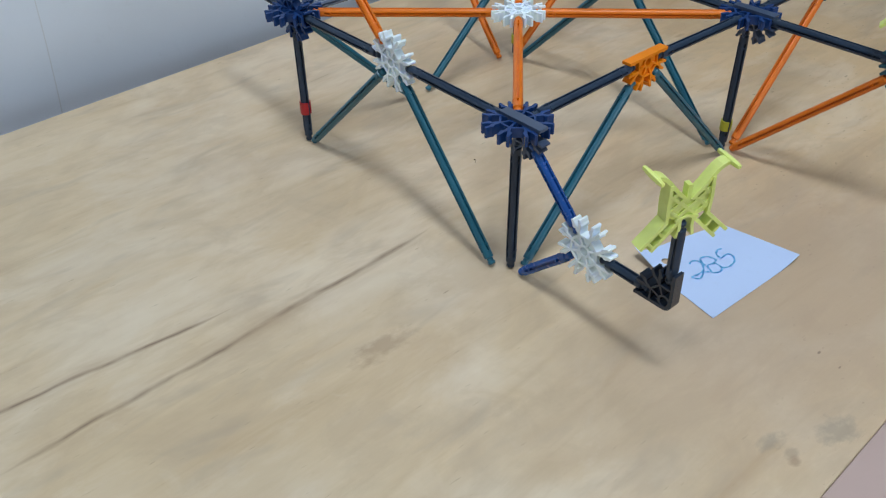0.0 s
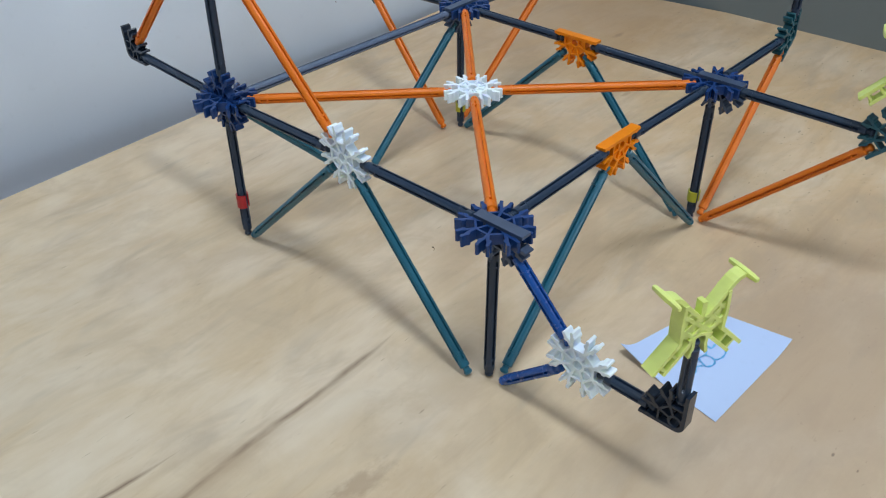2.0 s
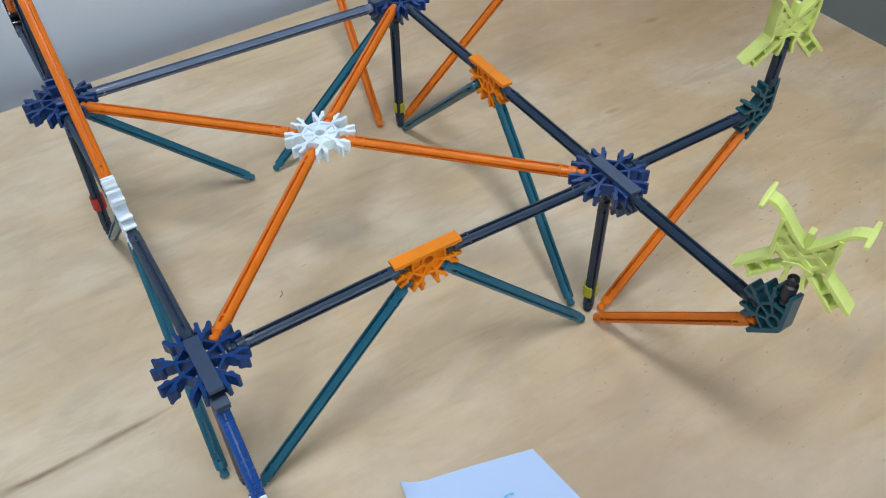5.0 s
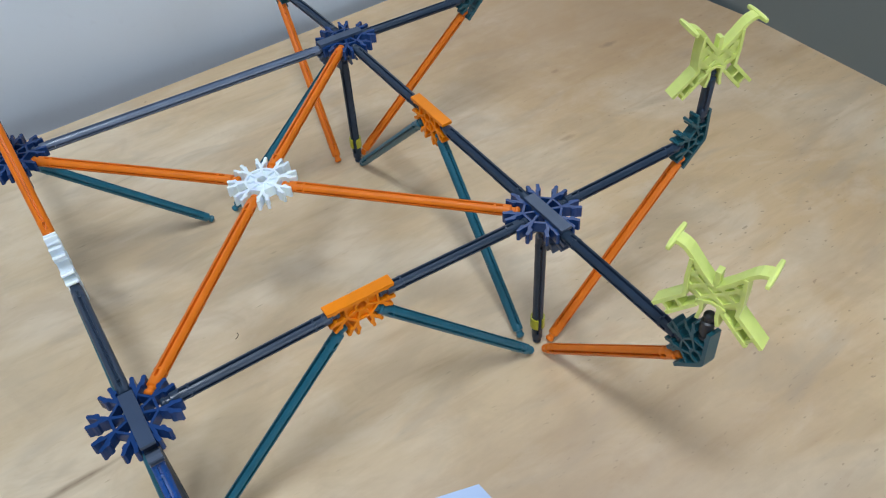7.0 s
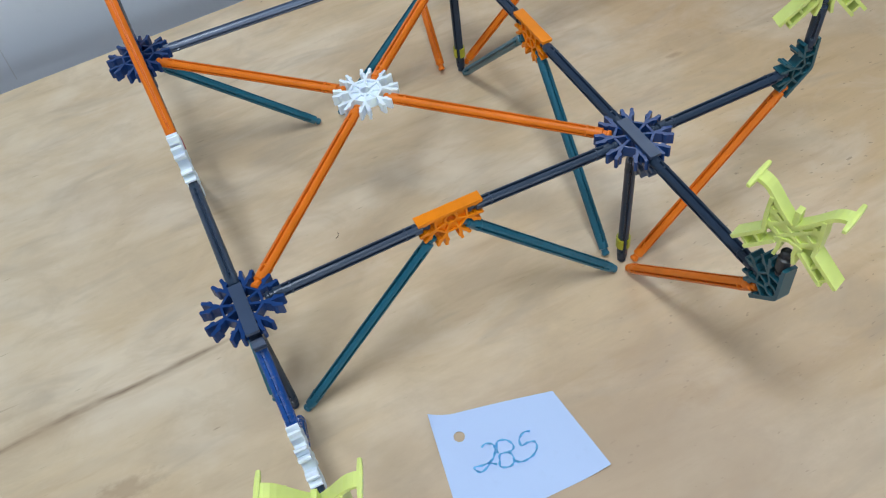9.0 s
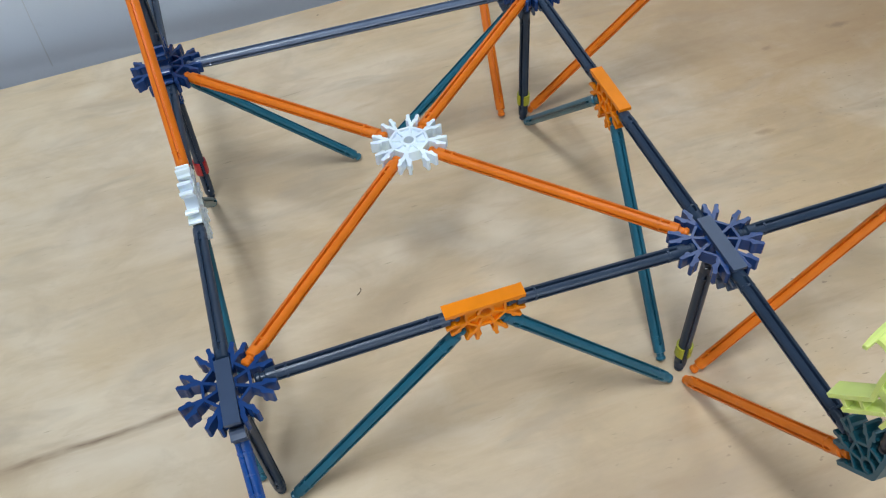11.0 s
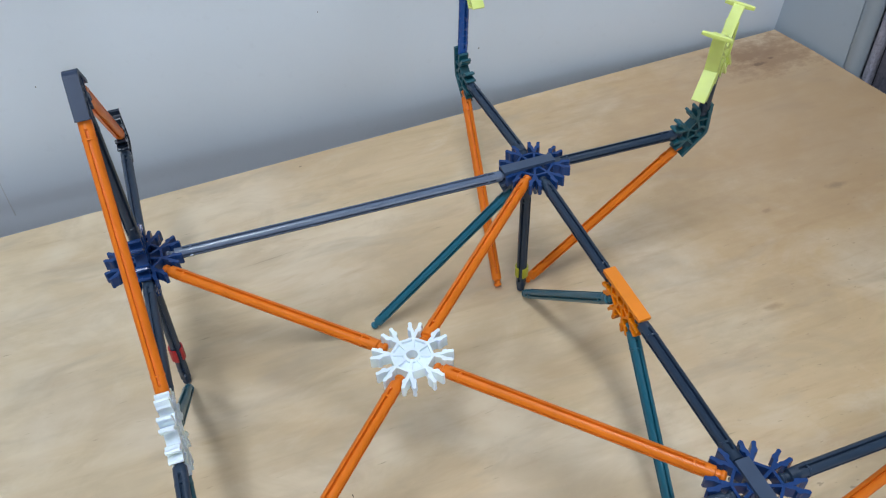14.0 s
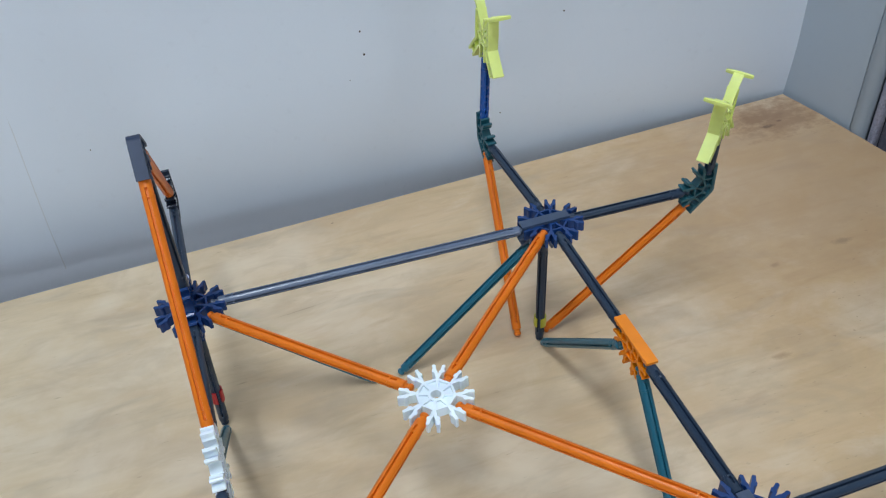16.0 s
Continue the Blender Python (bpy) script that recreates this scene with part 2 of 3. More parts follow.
WALL = painted("wall_paint", (0.66, 0.73, 0.82), 0.4, 0.05)
# unseen room shell; walls and ceiling toned down to cut bounced fill
ROOM = painted("room_paint", (0.35, 0.36, 0.37), 0.7)
CEILING = painted("ceiling_tile", (0.64, 0.64, 0.63), 0.8)
RETURN = painted("return_paint", (0.39, 0.46, 0.53), 0.4, 0.05)
PANEL = painted("panel_paint", (0.30, 0.35, 0.40), 0.36)
CABINET = painted("cabinet_enamel", (0.16, 0.19, 0.195), 0.4)
DIRT = painted("dark_mark", (0.07, 0.055, 0.05), 0.8)
SEAMC = painted("joint_shadow", (0.58, 0.62, 0.67), 0.7)
PINKFLOOR = painted("floor_vinyl", (0.40, 0.31, 0.28), 0.5, 0.2)
FASCIA = painted("laminate_pink_grey", (0.50, 0.375, 0.335), 0.5, 0.15)
METAL = painted("leg_steel", (0.25, 0.25, 0.26), 0.35)
PAPER = painted("paper", (0.47, 0.60, 0.85), 0.75, 0.02, 0.05)
INK = painted("ink_light_blue", (0.20, 0.60, 0.88), 0.7, 0.1)
FIBRE = painted("splinter", (0.10, 0.065, 0.04), 0.8)
PLYEDGE = painted("plywood_edge", (0.42, 0.30, 0.18), 0.6, 0.3)


def fabric(name, colour):
    m = Mat(name, 0.95)
    n1 = m.noise(m.coords, 420, 4, 0.7)
    m.colour(m.mix(n1, tuple(c * 0.35 for c in colour), tuple(min(1, c * 1.6) for c in colour)))
    m.bump(n1, 0.9, 0.004)
    return m.m


FELT = fabric("fabric_lilac_grey", (0.42, 0.42, 0.52))
FELT_DARK = fabric("fabric_dark", (0.12, 0.12, 0.16))
GLOW = bpy.data.materials.new("diffuser")
GLOW.use_nodes = True
GLOW.node_tree.nodes["Principled BSDF"].inputs["Emission Color"].default_value = (0.84, 0.94, 1.0, 1)
GLOW.node_tree.nodes["Principled BSDF"].inputs["Emission Strength"].default_value = 3.0


# ---------------------------------------------------------------- mesh helpers
def mesh_of(name, bm, material):
    me = bpy.data.meshes.new(name)
    bmesh.ops.recalc_face_normals(bm, faces=bm.faces[:])
    bm.to_mesh(me)
    bm.free()
    me.materials.append(material)
    return me


def part(name, bm, material, parent=None, label="", m=None):
    """One mesh object under a thing or a part; bm may be a bmesh or a finished mesh."""
    me = mesh_of(name, bm, material) if isinstance(bm, bmesh.types.BMesh) else bm
    ob = new(name, me)
    if parent is not None:
        ob.parent = parent
    if m is not None:
        ob.matrix_basis = m
    if label:
        ob["label"] = label
    return ob


def thing(name, label, category, at=(0, 0, 0), kind="", group=""):
    ob = new(name)
    ob.location = at
    return tagged(ob, label, category, group, kind)


def prism(bm, pts, z0, z1):
    """A plane outline pulled from z0 to z1."""
    low = [bm.verts.new((x, y, z0)) for x, y in pts]
    high = [bm.verts.new((x, y, z1)) for x, y in pts]
    bm.faces.new(low[::-1])
    bm.faces.new(high)
    n = len(pts)
    for i in range(n):
        bm.faces.new((low[i], low[(i + 1) % n], high[(i + 1) % n], high[i]))


def box(bm, a, b):
    prism(bm, [(a[0], a[1]), (b[0], a[1]), (b[0], b[1]), (a[0], b[1])], a[2], b[2])


def soften(bm, width, segments=1):
    bmesh.ops.bevel(bm, geom=bm.edges[:], offset=width, segments=segments, affect="EDGES", profile=0.6, clamp_overlap=True)
    return bm


def fused(name, bm, material, seed, edge):
    """One closed skin from overlapping solids, with softened edges; seed is a point inside them."""
    ob = new("blank", mesh_of("blank", bm, material))
    bit = bmesh.new()
    bmesh.ops.create_cube(bit, size=0.0004, matrix=Matrix.Translation(seed))
    tool = new("blank_bit", mesh_of("blank_bit", bit, material))
    mod = ob.modifiers.new("join", "BOOLEAN")
    mod.operation, mod.solver, mod.use_self, mod.object = "UNION", "EXACT", True, tool
    me = bpy.data.meshes.new_from_object(ob.evaluated_get(bpy.context.evaluated_depsgraph_get()))
    me.name = name
    for o in (ob, tool):
        bpy.data.objects.remove(o)
    skin = bmesh.new()
    skin.from_mesh(me)
    bmesh.ops.remove_doubles(skin, verts=skin.verts[:], dist=0.00003)
    bmesh.ops.dissolve_limit(skin, angle_limit=radians(2), verts=skin.verts[:], edges=skin.edges[:])
    sharp = [e for e in skin.edges if len(e.link_faces) == 2 and e.calc_face_angle(0) > radians(35)]
    bmesh.ops.bevel(skin, geom=sharp, offset=edge, segments=1, affect="EDGES", profile=0.6, clamp_overlap=True)
    skin.to_mesh(me)
    skin.free()
    return me


def turned(pts, deg, scale=0.001):
    c, s = math.cos(radians(deg)), math.sin(radians(deg))
    return [((x * c - y * s) * scale, (x * s + y * c) * scale) for x, y in pts]


def smooth(me, angle=40):
    me.polygons.foreach_set("use_smooth", [True] * len(me.polygons))
    me.set_sharp_from_angle(angle=radians(angle))
    return me


# ---------------------------------------------------------------- the setting
# the wall stands a little off the bench's back edge, more so towards the left end
BACK_Y, BACK_S = 0.4050, 0.030
WALL_Y, WALL_S = 0.4490, -0.047


def wall_y(x):
    return WALL_Y + WALL_S * x


def back_y(x):
    return BACK_Y + BACK_S * x


bm = bmesh.new()
# the foot is bent away from the lamps; the added curl shapes its dark band
profile, back = [(SCREEN, 0.0), (0.06, 0.0)], 0.0
for k in range(1, 13):
    back += 0.0075 * math.tan(radians(9.5 * k / 12))
    profile.append((0.06 - 0.0075 * k, back))
profile.append((FLOOR, back))
rows = [[bm.verts.new((x, wall_y(x) + d, z)) for z, d in profile + [(FLOOR, 0.12), (SCREEN, 0.12)]] for x in (-2.6, 0.62)]
for k in range(len(rows[0])):
    n = (k + 1) % len(rows[0])
    bm.faces.new((rows[0][k], rows[0][n], rows[1][n], rows[1][k]))
bm.faces.new(rows[0])
bm.faces.new(rows[1][::-1])
wall_north = tagged(part("wall_north", smooth(mesh_of("wall_north", bm, WALL), 30), WALL), "pale grey painted wall behind the workbench", "wall", kind="structure")
for sx, sz, r in ((0.156, 0.1185, 0.0013), (0.155, 0.138, 0.0011), (0.322, 0.124, 0.0010), (0.266, 0.041, 0.0008), (0.142, 0.0985, 0.0006), (-0.063, 0.082, 0.0007)):
    bm = bmesh.new()
    bmesh.ops.create_icosphere(bm, subdivisions=1, radius=r)
    bmesh.ops.scale(bm, vec=(1.0, 0.35, 0.7), verts=bm.verts)
    part("stain", bm, DIRT, wall_north, "small dark mark on the paint", pose(sx, wall_y(sx), sz, 0, sx * 700, 0))
bm = bmesh.new()
for (z1, d1), (z0, d0) in zip(profile, profile[1:-1]):
    a, b = z0 * 0.073, z1 * 0.073
    quad = [(a - 0.0004, d0, z0), (a + 0.0004, d0, z0), (b + 0.0004, d1, z1), (b - 0.0004, d1, z1)]
    front = [bm.verts.new((x, y - 0.0004, z)) for x, y, z in quad]
    rear = [bm.verts.new((x, y + 0.002, z)) for x, y, z in quad]
    bm.faces.new(front)
    bm.faces.new(rear[::-1])
    for k in range(4):
        bm.faces.new((front[k], rear[k], rear[(k + 1) % 4], front[(k + 1) % 4]))
part("joint", bm, SEAMC, wall_north, "hairline joint in the wall lining", pose(-0.1177, wall_y(-0.1177), 0.0))

bm = bmesh.new()
prism(bm, [(0.551, 0.425), (0.564, 0.350), (0.70, 0.350), (0.70, 0.60), (0.551, 0.60)], FLOOR, SCREEN)
tagged(part("wall_east", bm, RETURN), "pale blue-grey painted wall return beside the bench end", "wall", kind="structure")
bm = bmesh.new()
arc = [(0.5685 + 0.0075 * math.cos(a), 0.3432 + 0.0075 * math.sin(a)) for a in np.linspace(0, 2 * math.pi, 20, endpoint=False)]
prism(bm, arc, FLOOR, SCREEN)
me = smooth(mesh_of("trim", bm, PANEL))
tagged(part("trim", me, PANEL), "rounded blue-grey corner trim on the wall end", "trim", kind="structure")

bm = bmesh.new()
box(bm, (0.572, 0.3295, FLOOR), (0.95, 0.3355, 0.42))
soften(bm, 0.002, 2)
pinboard = thing("partition_screen", "lilac-grey fabric covered partition screen beside the bench", "partition screen")
part("fabric_face", bm, FELT, pinboard)
# black filler strip painted in for the shade inside the gap
bm = bmesh.new()
box(bm, (0.579, 0.3255, FLOOR), (0.95, 0.3290, 0.415))
part("core", bm, BLACK, pinboard, "black strip standing in for the shaded gap between the screen's faces")
bm = bmesh.new()
box(bm, (0.575, 0.3165, FLOOR), (0.95, 0.3250, 0.42))
soften(bm, 0.002, 2)
part("fabric_face", bm, FELT_DARK, pinboard, "dark fabric face")

cabinet = thing("metal_cabinet", "grey-green enamelled metal cabinet beside the bench end", "cabinet", (0.600, 0.0135, FLOOR))
bm = bmesh.new()
box(bm, (0.004, -0.9, 0), (0.45, 0.300, 1.15))
part("body", bm, CABINET, cabinet)
for y0, y1 in ((0.288, 0.301), (-0.20, 0.2855), (-0.70, -0.203)):
    bm = bmesh.new()
    box(bm, (-0.016, y0, 0.03), (0.003, y1, 1.14))
    soften(bm, 0.0015)
    part("door" if y1 - y0 > 0.1 else "side_post", bm, CABINET, cabinet)

bm = bmesh.new()
box(bm, (-2.6, -5.0, FLOOR - 0.05), (1.9, 3.0, FLOOR))
tagged(part("floor", bm, PINKFLOOR), "pinkish brown vinyl floor", "floor", kind="structure")
bm = bmesh.new()
box(bm, (-2.6, -5.0, CEIL), (1.9, 3.0, CEIL + 0.05))
tagged(part("ceiling", bm, CEILING), "white tiled ceiling", "ceiling", kind="structure")
for name, a, b in (("wall_west", (-2.7, -5.0, FLOOR), (-2.6, 3.0, CEIL)), ("wall_far_east", (1.9, -5.0, FLOOR), (2.0, 3.0, CEIL)), ("wall_back", (-2.6, 3.0, FLOOR), (1.9, 3.1, CEIL))):
    bm = bmesh.new()
    box(bm, a, b)
    tagged(part(name, bm, ROOM), "plain mid-grey wall closing the unseen side of the room", "wall", kind="structure")
x0, x1, z0, z1 = WIN_X - WIN_W / 2, WIN_X + WIN_W / 2, WIN_Z - WIN_H / 2, WIN_Z + WIN_H / 2
bm = bmesh.new()
for a, b in (((-2.6, FLOOR), (1.9, z0)), ((-2.6, z1), (1.9, CEIL)), ((-2.6, z0), (x0, z1)), ((x1, z0), (1.9, z1))):
    box(bm, (a[0], -5.1, a[1]), (b[0], -5.0, b[1]))
tagged(part("wall_south", bm, ROOM), "plain grey wall of the unseen room, with the added window", "wall", kind="structure")
# out-of-view window made up to carry the low fill lamp
window = thing("assumed_window", "assumed unseen window with a white frame, added as a light source", "window", (WIN_X, -5.05, z0), kind="structure")
bm = bmesh.new()
w = WIN_W / 2
for a, b in (((-w, 0), (w, 0.04)), ((-w, WIN_H - 0.04), (w, WIN_H)), ((-w, 0.04), (-w + 0.04, WIN_H - 0.04)), ((w - 0.04, 0.04), (w, WIN_H - 0.04)), ((-0.02, 0.04), (0.02, WIN_H - 0.04))):
    box(bm, (a[0], -0.03, a[1]), (b[0], 0.03, b[1]))
part("window_frame", bm, CEILING, window)
for a, b in ((-w + 0.04, -0.02), (0.02, w - 0.04)):
    bm = bmesh.new()
    box(bm, (a, -0.004, 0.04), (b, 0.004, WIN_H - 0.04))
    part("pane", bm, GLOW, window)
for lx, ly, wx, wy, watts in LIGHTS:
    panel = thing("ceiling_light", "assumed flat white ceiling light panel, out of view", "ceiling light", (lx, ly, CEIL), group="ceiling lights")
    bm = bmesh.new()
    for a, b in (((-wx / 2 - .02, -wy / 2 - .02), (wx / 2 + .02, -wy / 2)), ((-wx / 2 - .02, wy / 2), (wx / 2 + .02, wy / 2 + .02)), ((-wx / 2 - .02, -wy / 2), (-wx / 2, wy / 2)), ((wx / 2, -wy / 2), (wx / 2 + .02, wy / 2))):
        box(bm, (*a, -0.02), (*b, 0))
    part("frame", bm, CEILING, panel)
    bm = bmesh.new()
    box(bm, (-wx / 2, -wy / 2, -0.015), (wx / 2, wy / 2, -0.005))
    part("diffuser", bm, GLOW, panel)

# ---------------------------------------------------------------- workbench
FRONT_Y, FRONT_S = -0.2075, 0.04
bench = thing("workbench", "plywood-topped workbench pushed against the wall", "workbench", (0, 0, 0))
bm = bmesh.new()
top = [(-1.3, FRONT_Y - 1.3 * FRONT_S), (0.586, FRONT_Y + 0.586 * FRONT_S), (0.585, 0.07), (0.584, 0.17), (0.5655, 0.307), (0.5545, 0.379), (0.546, back_y(0.546)), (-1.3, back_y(-1.3))]
prism(bm, top, -0.025, 0)
soften(bm, 0.0006, 1)
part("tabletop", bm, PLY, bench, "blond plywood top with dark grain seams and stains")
for x in (-1.22, 0.47):
    for y in (-0.15, 0.30):
        bm = bmesh.new()
        box(bm, (x - 0.02, y - 0.02, FLOOR), (x + 0.02, y + 0.02, -0.025))
        part("leg", soften(bm, 0.003), METAL, bench)

# a lower laminate table stands against the bench's front edge
side_table = thing("side_table", "pinkish grey laminate table pushed against the bench", "table")
bm = bmesh.new()
prism(bm, [(-1.3, -0.62), (0.58, -0.62), (0.58, FRONT_Y + 0.58 * FRONT_S - 0.0002), (-1.3, FRONT_Y - 1.3 * FRONT_S - 0.0002)], -0.030, -0.0003)
part("tabletop", soften(bm, 0.0005, 1), FASCIA, side_table)
for x in (-1.22, 0.50):
    for y in (-0.56, -0.31):
        bm = bmesh.new()
        box(bm, (x - 0.015, y - 0.015, FLOOR), (x + 0.015, y + 0.015, -0.030))
        part("leg", soften(bm, 0.003), METAL, side_table)

# ---------------------------------------------------------------- the toy frame
H = 0.1013
GAP = 0.0103          # from a connector's middle to a rod's end
R86, R130, R190, R54, R33, R16 = 0.086, 0.1300, 0.190, 0.0545, 0.033, 0.016


def rod_mesh(name, length, material):
    """A ribbed rod along z from 0: four grooves, plain collared ends, a neck and a button tip."""
    bm = bmesh.new()
    n = 24

    def plain(r):
        return [(r * math.cos(2 * math.pi * (i - 0.5) / n), r * math.sin(2 * math.pi * (i - 0.5) / n)) for i in range(n)]

    def ribbed(floor, rim, outer):
        """Four ribs with narrow square-bottomed channels between them."""
        ring = []
        for k in range(4):
            c, sn = (1, 0, -1, 0)[k], (0, 1, 0, -1)[k]
            d = outer * 0.7071
            for u, v in ((floor, -0.46), (floor, 0.46), (rim, 0.68), (d + 0.46, d - 0.62), (d - 0.62, d + 0.46), (0.68, rim)):
                ring.append((u * c - v * sn, u * sn + v * c))
        return ring

    fluted, shallow, barred = ribbed(1.4, 2.96, 3.2), ribbed(2.6, 3.0, 3.1), ribbed(2.8, 3.1, 3.35)
    end = [(0.0, plain(1.3)), (0.35, plain(2.0)), (1.0, plain(2.45)), (2.0, plain(2.45)), (2.6, plain(1.95)), (4.3, plain(1.95)), (4.8, plain(3.0)), (8.6, plain(3.1))]
    if length > 0.04:
        end += [(8.9, shallow), (9.2, fluted), (12.4, fluted), (12.5, barred), (13.5, barred), (13.6, fluted)]
    elif length > 0.02:
        end += [(8.9, shallow), (9.2, fluted)]
    else:
        end = end[:7]
    mm = length * 1000
    rings = end + [(mm - z, r) for z, r in reversed(end)]
    rows = []
    for z, r in rings:
        rows.append([bm.verts.new((r[i][0] * 0.001, r[i][1] * 0.001, z * 0.001)) for i in range(n)])
    for a, b in zip(rows, rows[1:]):
        for i in range(n):
            bm.faces.new((a[i], a[(i + 1) % n], b[(i + 1) % n], b[i]))
    bm.faces.new(rows[0][::-1])
    bm.faces.new(rows[-1])
    return smooth(mesh_of(name, bm, material), 32)


ROD_CACHE = {}


def rod(parent, start, way, length, material, label, spin=0):
    """A rod clipped into the connector centred at start, running along way."""
    key = (length, material.name)
    if key not in ROD_CACHE:
        ROD_CACHE[key] = rod_mesh("rod", length, material)
    d = Vector(way).normalized()
    q = d.to_track_quat("Z", "Y").to_matrix().to_4x4()
    return part("rod", ROD_CACHE[key], material, parent, label, Matrix.Translation(Vector(start) + d * GAP) @ q @ pose(0, 0, 0, 0, 0, spin))


def connector_mesh(name, slots, material, half=3.1, web=0.0, grow=1.0):
    """A snap connector in its own xy plane: hub ring, spokes, stops and a pair of jaws at each slot; open kinds have flat backs."""
    bm = bmesh.new()
    step = 0
    closed = len(slots) == 8

    def add(pts, deg, h):
        nonlocal step
        step += 1
        h = h * 0.001
        prism(bm, turned(pts, deg, 0.001 * grow), -h, h)

    jaw = [(8.4, 2.9), (10.6, 3.0), (12.4, 3.35), (13.2, 2.5), (14.3, 2.5), (15.2, 3.2), (17.4, 3.7), (17.6, 4.6), (16.9, 5.3), (14.2, 4.7), (12.6, 4.9), (11.0, 4.55), (9.6, 4.3), (8.6, 4.0)]
    span = slots[-1] - slots[0]
    for i, deg in enumerate(slots):
        first, last = i == 0 and not closed, i == len(slots) - 1 and not closed
        for side in (-1, 1):
            if (first and side < 0) or (last and side > 0):
                continue
            pts = [(x, y * side) for x, y in jaw]
            add(pts if side > 0 else pts[::-1], deg, half)
        add([(7.9, -3.5), (9.0, -3.9), (9.0, 3.9), (7.9, 3.5)], deg, half - 0.12)
        if closed or not last:
            add([(3.2, -0.6), (9.4, -0.65), (9.4, 0.65), (3.2, 0.6)], deg + 22.5, half - 0.2)
        if web:
            add([(2.6, -1.1), (8.4, -3.6), (8.4, 3.6), (2.6, 1.1)], deg, web)
    if not closed:
        for deg, side in ((slots[0], -1), (slots[-1], 1)):
            add([(2.6, 1.1 * side), (8.4, 3.6 * side), (8.4, 4.0 * side), (0.0, 4.0 * side)][::side], deg, web or half - 2.4)
    for i in range(16):
        a, b = radians(i * 22.5), radians((i + 1) * 22.5)
        add([(2.5 * math.cos(a), 2.5 * math.sin(a)), (3.9 * math.cos(a), 3.9 * math.sin(a)), (3.9 * math.cos(b), 3.9 * math.sin(b)), (2.5 * math.cos(b), 2.5 * math.sin(b))], 0, half - 0.3)
    if not closed:
        bar = 18.2 if span < 180 else 17.6 if material is AMBER else 15.4
        if span == 180:
            add([(-bar + 0.2, -3.0), (-15.2, -2.95), (-14.2, -2.4), (-13.2, -2.4), (-12.2, -2.95), (12.2, -2.95), (13.2, -2.4), (14.2, -2.4), (15.2, -2.95), (bar - 0.2, -3.0), (bar, -4.9), (-bar, -4.9)][::-1], slots[0], half + 0.1)
        for deg, side in ((slots[0], -1), (slots[-1], 1)) if span < 180 else ():
            pts = [(-0.4, 2.9), (12.2, 2.95), (13.2, 2.4), (14.2, 2.4), (15.2, 2.95), (bar - 0.2, 3.0), (bar, 4.9), (-0.4, 4.9)]
            pts = [(x, y * side) for x, y in pts]
            add(pts if side > 0 else pts[::-1], deg, half + 0.1)
        if span < 180:
            # the two flat backs meet in a rounded corner
            start, turn = slots[-1] + 90, 180 - span
            arc = [radians(start + turn * k / 5) for k in range(6)]
            for a, b in zip(arc, arc[1:]):
                add([(q * math.cos(t), q * math.sin(t)) for q, t in ((2.6, a), (4.9, a), (4.9, b), (2.6, b))], 0, half + 0.1)
    return fused(name, bm, material, (0.0032 * grow, 0, 0), 0.0003)


CON_CACHE = {}
GROW = {"plastic_royal_blue": 1.11, "plastic_white": 1.05}
WEBS = {"plastic_white": 1.5, "plastic_amber": 1.6}


def connector(parent, at, e1, e2, slots, material, label):
    """A connector centred at `at`, its own x along e1 and y along e2."""
    key = (tuple(slots), material.name)
    if key not in CON_CACHE:
        CON_CACHE[key] = connector_mesh("connector", slots, material, web=WEBS.get(material.name, 0.0), grow=GROW.get(material.name, 1.0))
    a, b = Vector(e1), Vector(e2)
    m = Matrix((a, b, a.cross(b))).transposed().to_4x4()
    m.translation = Vector(at)
    return part("connector", CON_CACHE[key], material, parent, label, m)


FULL = [0, 45, 90, 135, 180, 225, 270, 315]
HALF = [180, 225, 270, 315, 360]
X, Y, Z = (1, 0, 0), (0, 1, 0), (0, 0, 1)
nX, nY, nZ = (-1, 0, 0), (0, -1, 0), (0, 0, -1)
# the frame is a little out of square, as built
A, B, C, D = Vector((0.001, -0.002, H)), Vector((-0.0025, 0.222, H)), Vector((0.213, -0.0035, H)), Vector((0.2095, 0.2140, H))
A_LEVEL, C_LEVEL, D_LEVEL = A + Vector((0, 0.0042, 0)), C + Vector((0, 0.0042, 0)), D + Vector((0.0042, 0, 0))
W, AB, AC, CD = Vector((0.1075, 0.111, H)), Vector((0.0, 0.1105, H)), Vector((0.1085, 0.0032, H + 0.0006)), Vector((0.2135, 0.107, H))
C_NEAR, C_SIDE = Vector((0.213, -0.1085, H)), Vector((0.3195, 0.001, H - 0.001))
D_FAR, D_SIDE = Vector((0.210, 0.321, H - 0.001)), Vector((0.3175, 0.211, H - 0.001))
B_FAR, MAST = Vector((-0.004, 0.3285, H + 0.0045)), Vector((0.0, 0.219, H + 0.1108))
LOW, LOW_TIP = Vector((-0.001, -0.0545, 0.0490)), Vector((-0.002, -0.108, 0.0490))
toy = thing("toy_frame", "construction-toy frame of coloured plastic rods and connectors on the bench", "construction toy")

# corners: a level blue snowflake with an upright piece through it
for p in (A_LEVEL, B, C_LEVEL, D_LEVEL):
    connector(toy, p, X, Y, FULL, BLUE, "royal blue snowflake connector")
for p, e in ((A, Y), (C, Y), (D, X)):
    connector(toy, p, e, Z, HALF, GREY, "grey-blue half connector with a flat top bar")
connector(toy, B, Y, Z, FULL, BLUE, "upright royal blue snowflake connector")
connector(toy, W, X, Y, FULL, WHITE, "white snowflake connector")
connector(toy, AB, Y, Z, FULL, WHITE, "upright white snowflake connector")
